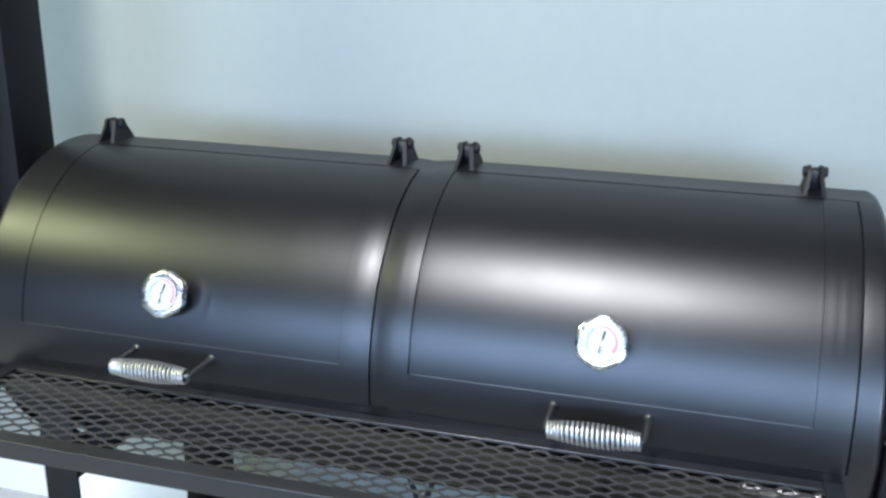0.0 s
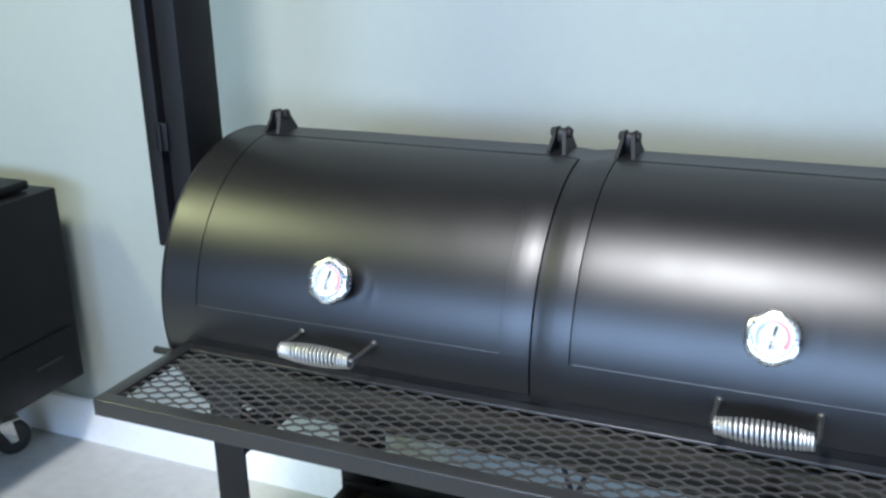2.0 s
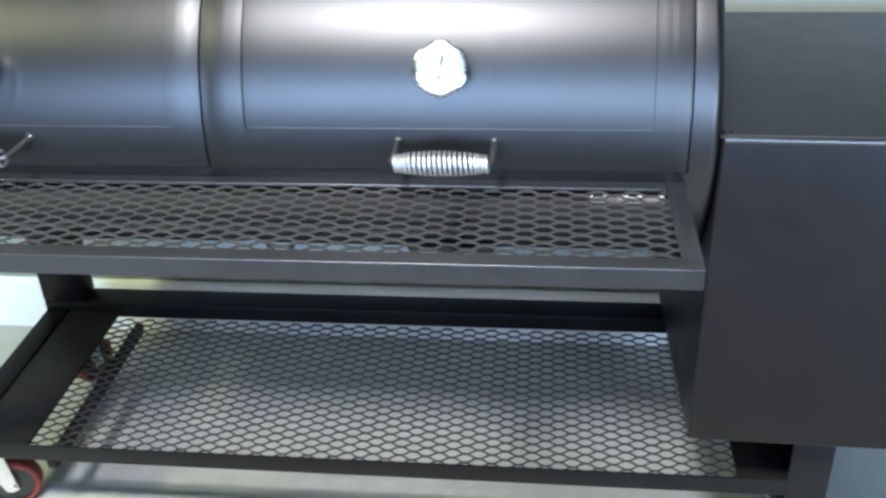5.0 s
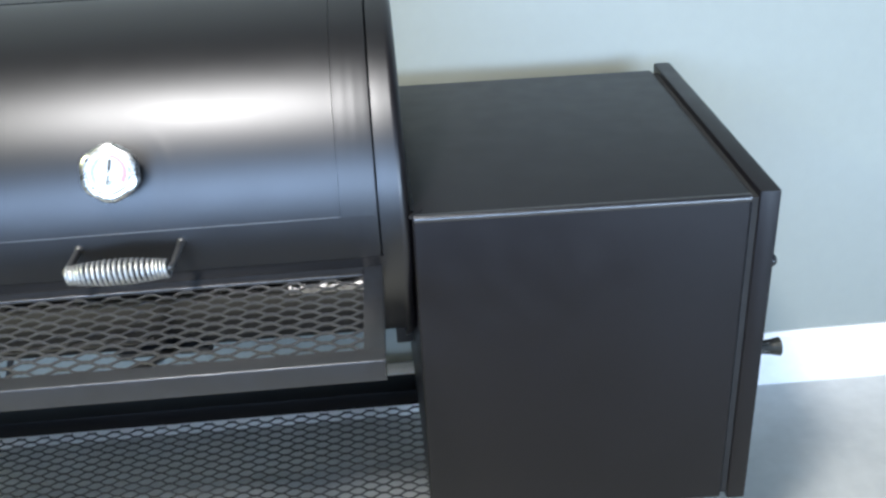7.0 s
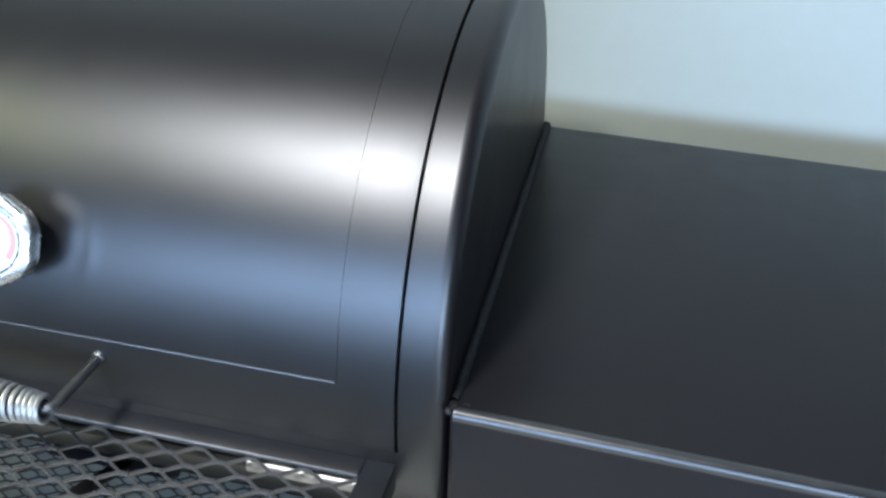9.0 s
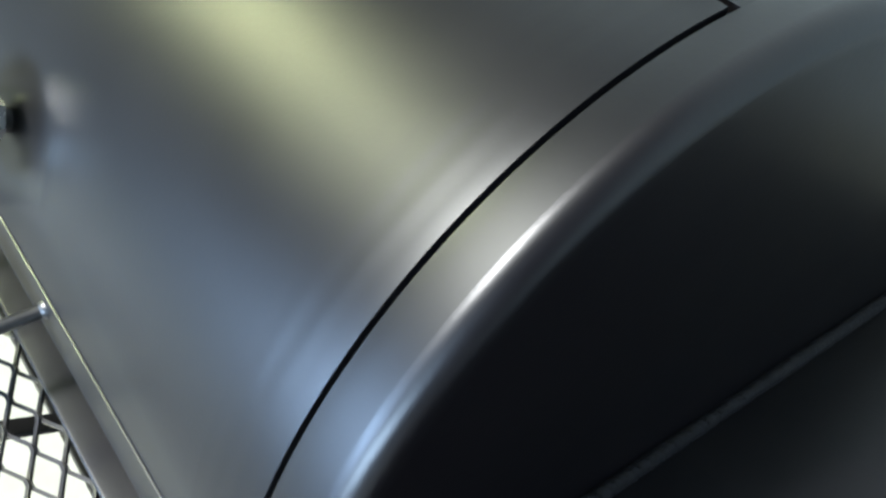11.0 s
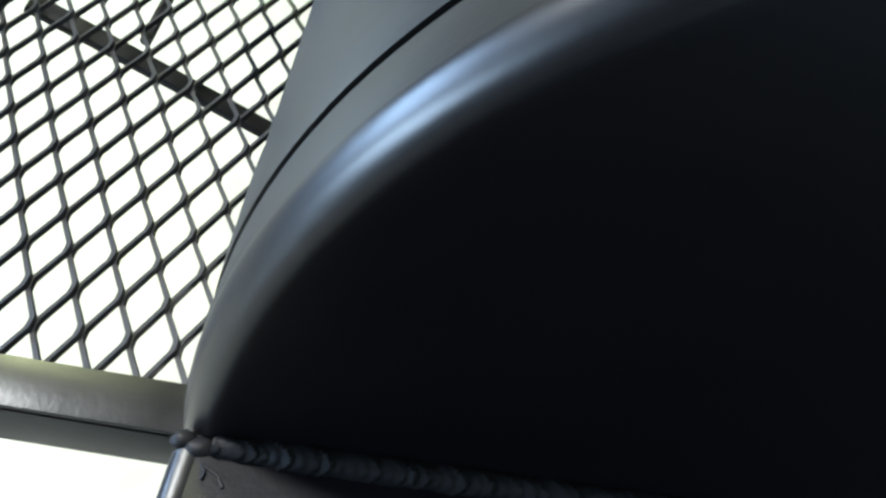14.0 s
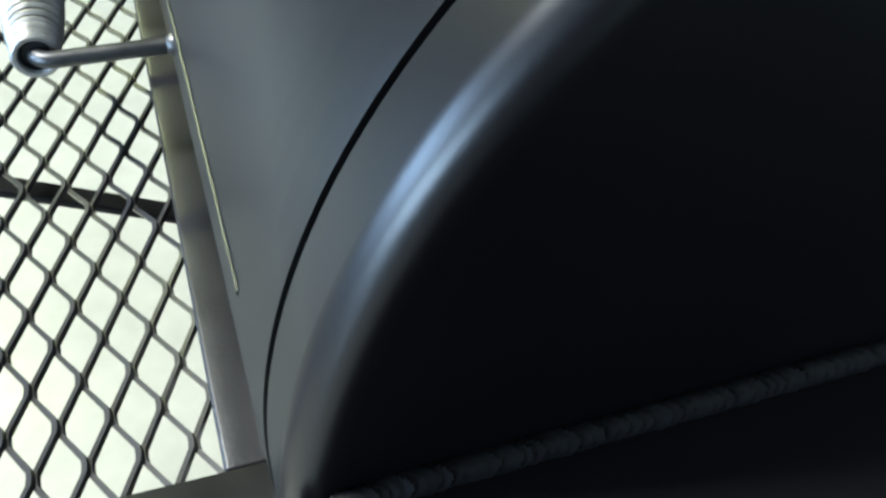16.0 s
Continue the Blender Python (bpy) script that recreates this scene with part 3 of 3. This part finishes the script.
def cart():
    part("front_rail", merge(box(BX0 + LEG, BX1 - LEG, BY0, BY0 + 0.006, RZ0, BZ1, 0.0018), box(BX0 + LEG, BX1 - LEG, BY0 + 0.006, BY0 + 0.036, RZ0, RZ0 + 0.005)),
         M_CART, smoker, "black angle-iron rail")
    # Back and side rails: shade under the drum is put into a blacker paint.
    part("back_rail", box(BX0, BX1, BY1 - TB, BY1, 0.190, BZT, 0.004), M_PIT, smoker)
    for x in (BX0, BX1 - TB):
        part("side_rail", box(x + 0.0065, x + TB - 0.0065, BY0 + 0.0075, BY1 - TB - 0.0005, BZ0, BZ1 - 0.0005, 0.004), M_PIT, smoker)
    deck = expanded_metal(0.200, 1.640, BY0 + 0.006, BY1 - TB + 0.002, BZ1 - 0.027, y_start=0.004, x_start=0.01)
    tagged(part("rack_mesh", deck, M_MESH, smoker, "black expanded steel lower rack"), kind="stuff")
    for x, w in ((BX0 + TB - 0.006, 0.125), (BX1 - TB - 0.090, 0.096)):
        part("corner_plate", box(x, x + w, BY0 + 0.007, BY1 - TB - 0.001, BZ1 - 0.012, BZ1 - 0.006, 0.001), M_CART, smoker)
    part("rack_bar", box(0.247, 0.267, BY0 + 0.006, BY1 - TB, BZ1 - 0.062, BZ1 - 0.038, 0.002), M_CART, smoker)
    # legs up to the drum and the firebox
    for xa, xo, zt in ((BX0, BX0, 0.735), (BX1 - LEG, BX1 - 0.006, FZ0 - 0.0004)):
        part("leg", merge(box(xa, xa + LEG, BY0, BY0 + 0.006, BZ0, zt, 0.0018), box(xo, xo + 0.006, BY0 + 0.005, BY0 + LEG, BZ0, zt, 0.0015)),
             M_CART, smoker, "black angle-iron leg")
    # Back legs carry the same shade in their colour.
    part("leg", box(BX0, BX0 + 0.100, BY1 - TB, BY1, BZT, 0.668, 0.004), M_PIT, smoker)
    part("leg", box(BX1 - TB, BX1, BY1 - TB, BY1, BZT, FZ0 + 0.0002, 0.004), M_PIT, smoker)
    part("drain_pipe", box(1.4285, 1.462, -0.030, 0.030, 0.508, 0.590, 0.002), M_HINGE, smoker, "short black square drain")
    hook = tube(arc_fillet([(0.669, -0.020, 0.570), (0.704, -0.020, 0.468), (0.741, -0.020, 0.570)], 0.012), 0.0056, 10)
    part("drip_hook", hook, M_DARK, smoker, "bent black rod hook under the drum")
    g = prism([(BX0 + TB - 0.001, 0.60), (BX0 + TB - 0.001, 0.752), (BX0 + TB + 0.145, 0.752)], "y", -0.222, -0.215, 0.0008)
    part("gusset", g, M_CART, smoker)
    s = prism([(-0.262, 0.70), (-0.20, 0.63), (0.06, 0.572), (0.196, 0.628), (0.196, 0.55), (-0.236, 0.55)], "x", 0.062, 0.074)
    part("saddle", s, M_CART, smoker)


def caster(x, y, yaw, tyre, parent, top=BZ0):
    wr = 0.056
    m = Matrix.Translation((x, y, 0)) @ Matrix.Rotation(radians(yaw), 4, "Z")
    off = 0.022
    f = box(-0.045, 0.045, -0.036, 0.036, top - 0.0045, top + 0.0005, 0.0015)
    lathe([(0, 0.0), (0, 0.026), (0.009, 0.024), (0.009, 0.0)], (0, 0, -1), (0, 0, top - 0.004), 24, f)
    for s in (-1, 1):
        prism([(-0.024, top - 0.012), (0.024, top - 0.012), (off + 0.012, wr - 0.010), (off - 0.012, wr - 0.010)], "y", s * 0.0235 - 0.0016, s * 0.0235 + 0.0016, 0.0006, f)
        lathe([(0, 0.0), (0, 0.010), (0.006, 0.009), (0.006, 0.0)], (0, s, 0), (off, s * 0.0245, wr), 6, f)
    box(-0.026, 0.026, -0.025, 0.025, top - 0.0145, top - 0.0115, 0.001, bm=f)
    f.transform(m)
    c = part("caster", f, M_ZINC, parent, "zinc swivel caster")
    t = lathe([(-0.017, wr - 0.012), (-0.017, wr - 0.004), (-0.012, wr), (0.012, wr), (0.017, wr - 0.004), (0.017, wr - 0.012)], (0, 1, 0), (off, 0, wr), 36)
    t.transform(m)
    part("tyre", t, tyre, c)
    h = lathe([(-0.015, 0.0), (-0.019, 0.012), (-0.013, 0.018), (-0.012, wr - 0.011), (0.012, wr - 0.011), (0.013, 0.018), (0.019, 0.012), (0.015, 0.0)], (0, 1, 0), (off, 0, wr), 32)
    h.transform(m)
    part("hub", h, M_HUB, c)


def firebox():
    fb = part("firebox", box(FX0, FX1, FY0, FY1, FZ0, FZ1, 0.0045, 4), M_BOX, smoker, "square black plate steel firebox")
    # Added bar along the rounded edge; its paint strengthens the highlight there.
    part("corner_bar", tube([(FX0 + 0.003, FY0 + 0.0062, FZ1 - 0.0062), (FX1 - 0.001, FY0 + 0.0062, FZ1 - 0.0062)], 0.0068, 32), M_EDGE, fb, "rounded front top edge")
    # Dark slab fills the gap behind the door, for the shade there.
    part("door_gap", box(FX1 - 0.002, FX1 + 0.0112, FY0 + 0.006, FY1 - 0.006, FZ0 + 0.006, FZ1 - 0.006), M_DARK, fb)
    dr = part("firebox_door", box(1.9680, 1.9985, -0.302, 0.332, 0.326, 0.898, 0.0025), M_BOX, fb, "thick black firebox door")
    latch = part("latch_rod", tube([(1.9975, -0.255, 0.598), (2.0480, -0.255, 0.598)], 0.0050, 14), M_FRAME, fb)
    pts = []
    for k in range(13 * 16 + 1):
        th = k / 16.0
        x = 2.0010 + 0.0040 * th if th < 8 else 2.0330 + 0.0024 * (th - 8)
        rr = 0.0082 + 0.0062 * (th / 13.0)
        pts.append((x, -0.255 + rr * math.cos(2 * math.pi * th), 0.598 + rr * math.sin(2 * math.pi * th)))
    part("spring_grip", tube(pts, 0.0014, 7), M_COIL, latch, "dark oily steel coil spring grip")
    part("door_bolt", lathe([(0, 0.0), (0, 0.0070), (0.010, 0.0070), (0.0105, 0.0100), (0.018, 0.0100), (0.0215, 0.0070), (0.022, 0.0)], (1, 0, 0), (1.9975, -0.258, 0.760), 16), M_FRAME, dr)
    # weld bead along the joint of the firebox top and the drum
    rng = random.Random(5)
    pitch, y0, y1 = 0.0047, FY0 + 0.014, FY1 - 0.003
    cusps, y = [], y0 - 0.03
    while y < y1 + 0.03:
        cusps.append((y, rng.uniform(0.75, 1.25), rng.uniform(-0.06, 0.06)))
        y += pitch * rng.uniform(0.84, 1.16)
    b = bmesh.new()
    ny, na = int((y1 - y0) / 0.0009), 12
    rows = []
    k = 0
    for i in range(ny + 1):
        yy = y0 + (y1 - y0) * i / ny
        row = []
        for j in range(na + 1):
            u = j / na
            lag = yy - 0.0085 * (1 - (2 * u - 1) ** 2)
            while cusps[k + 1][0] <= lag:
                k += 1
            while cusps[k][0] > lag:
                k -= 1
            f = (lag - cusps[k][0]) / (cusps[k + 1][0] - cusps[k][0])
            rr = 0.0056 * min(1.0, 0.72 + (yy - y0) * 9.0) * (1 + cusps[k][2] + 0.17 * cusps[k][1] * (f ** 0.8 - 0.55))
            a = radians(-32 + 154 * u)
            row.append(b.verts.new((FX0 + 0.0008 + math.cos(a) * rr, yy, FZ1 + 0.0008 + math.sin(a) * rr)))
        rows.append(row)
    for p, q in zip(rows, rows[1:]):
        for j in range(na):
            b.faces.new((p[j], p[j + 1], q[j + 1], q[j]))
    part("weld_bead", b, M_WELD, fb, "rippled weld bead")
    lumps = None
    for x, yy, z, rx, ry, rz in ((1.4690, -0.2930, 0.8925, 0.0042, 0.0064, 0.0030), (1.4665, -0.3000, 0.8922, 0.0040, 0.0050, 0.0034)):
        s = bmesh.new()
        bmesh.ops.create_uvsphere(s, u_segments=16, v_segments=10, radius=1.0)
        for v in s.verts:
            g = noise.noise(v.co * 1.7 + Vector((x * 90, yy * 90, 0))) * 0.14
            v.co = Vector((x + v.co.x * rx * (1 + g), yy + v.co.y * ry * (1 + g), z + v.co.z * rz * (1 + g)))
        lumps = merge(lumps, s)
    part("weld_start", lumps, M_WELD, fb)
    sp = None
    for dx, dy in ((0.006, 0.001), (0.008, 0.006)):
        a = Vector((1.4760, -0.291, FZ1 + 0.0004))
        sp = tube([a, a + Vector((dx * 0.5, dy + 0.001, 0.0004)), a + Vector((dx, dy * 1.6, 0.0))], [0.0006, 0.0004, 0.0007], 6, sp)
    part("weld_spatter", sp, M_WELD, fb)
    for ob in (fb, *fb.children_recursive):
        splay(ob.data)


def chimney():
    c = part("chimney", box(-0.174, -0.121, -0.060, 0.060, 0.90, 2.25, 0.0035), M_CHIM, smoker, "black square chimney")
    part("side_channel", box(-0.229, -0.193, -0.060, 0.046, 0.91, 2.25, 0.0035), M_CHIM, c)
    # Dark web stands for the shade between tube and channel.
    part("channel_web", box(-0.1935, -0.1735, 0.012, 0.046, 0.91, 2.24), M_DARK, c)
    part("clip", merge(box(-0.199, -0.168, -0.0665, -0.0595, 1.125, 1.185, 0.002), tube([(-0.1835, -0.070, 1.128), (-0.1835, -0.070, 1.182)], 0.0045, 10)), M_CHIM, c)
    part("flue_elbow", box(-0.1215, X0 + 0.003, -0.050, 0.040, 0.905, 1.00, 0.004), M_BOX, c)


drum()
for args in DOORS:
    door(*args)
for x in (0.065, 0.658, 0.781, 1.358):
    hinge(x)
handle(0.282, 0.424)
handle(1.000, 1.142)
for (gx, gp), needle in zip(GAUGES, (14, 12)):
    thermometer(gx, needle, gp)
shelf()
cart()
for x, y, yaw in ((0.098, -0.212, 20), (0.100, 0.196, 70), (1.676, -0.222, 10), (1.676, 0.200, 40)):
    caster(x, y, yaw, M_TYRE, smoker)
firebox()
chimney()


# ---- the box smoker that stands at the side ----
def box_smoker():
    px1, px0, y0, y1, z0, z1 = -0.906, -1.60, -0.62, 0.322, 0.308, 0.887
    ob = thing("box_smoker", "black steel cabinet smoker on casters against the wall", "smoker")
    body = part("body", box(px0, px1, y0, y1, z0, z1, 0.006), M_PIT, ob)
    part("lid", box(px0 + 0.02, px1 - 0.045, y0 + 0.02, y1 - 0.05, z1 + 0.004, z1 + 0.030, 0.006), M_PIT, ob, "flat black lid")
    part("lower_panel", box(px1, px1 + 0.004, y0 + 0.02, y1 - 0.02, z0 + 0.008, z0 + 0.17, 0.002), M_PIT, ob)
    # Dark plates on the panel stand for the shade inside its openings.
    part("slot", box(px1 + 0.0035, px1 + 0.0065, 0.150, 0.245, z0 + 0.088, z0 + 0.096), M_DARK, ob)
    part("draught_opening", box(px1 + 0.003, px1 + 0.0062, -0.34, -0.20, z0 + 0.045, z0 + 0.14), M_DARK, ob)
    for y in (y1 - 0.09, y0 + 0.03):
        part("bottom_rail", box(px0 + 0.03, px1 - 0.30, y, y + 0.06, 0.126, z0, 0.003), M_FRAME, ob)
    for x in (px1 - 0.315, px0 + 0.09):
        for y in (y1 - 0.06, y0 + 0.06):
            caster(x, y, 65, M_TYRE2, ob, 0.127)
    return ob


pit = box_smoker()
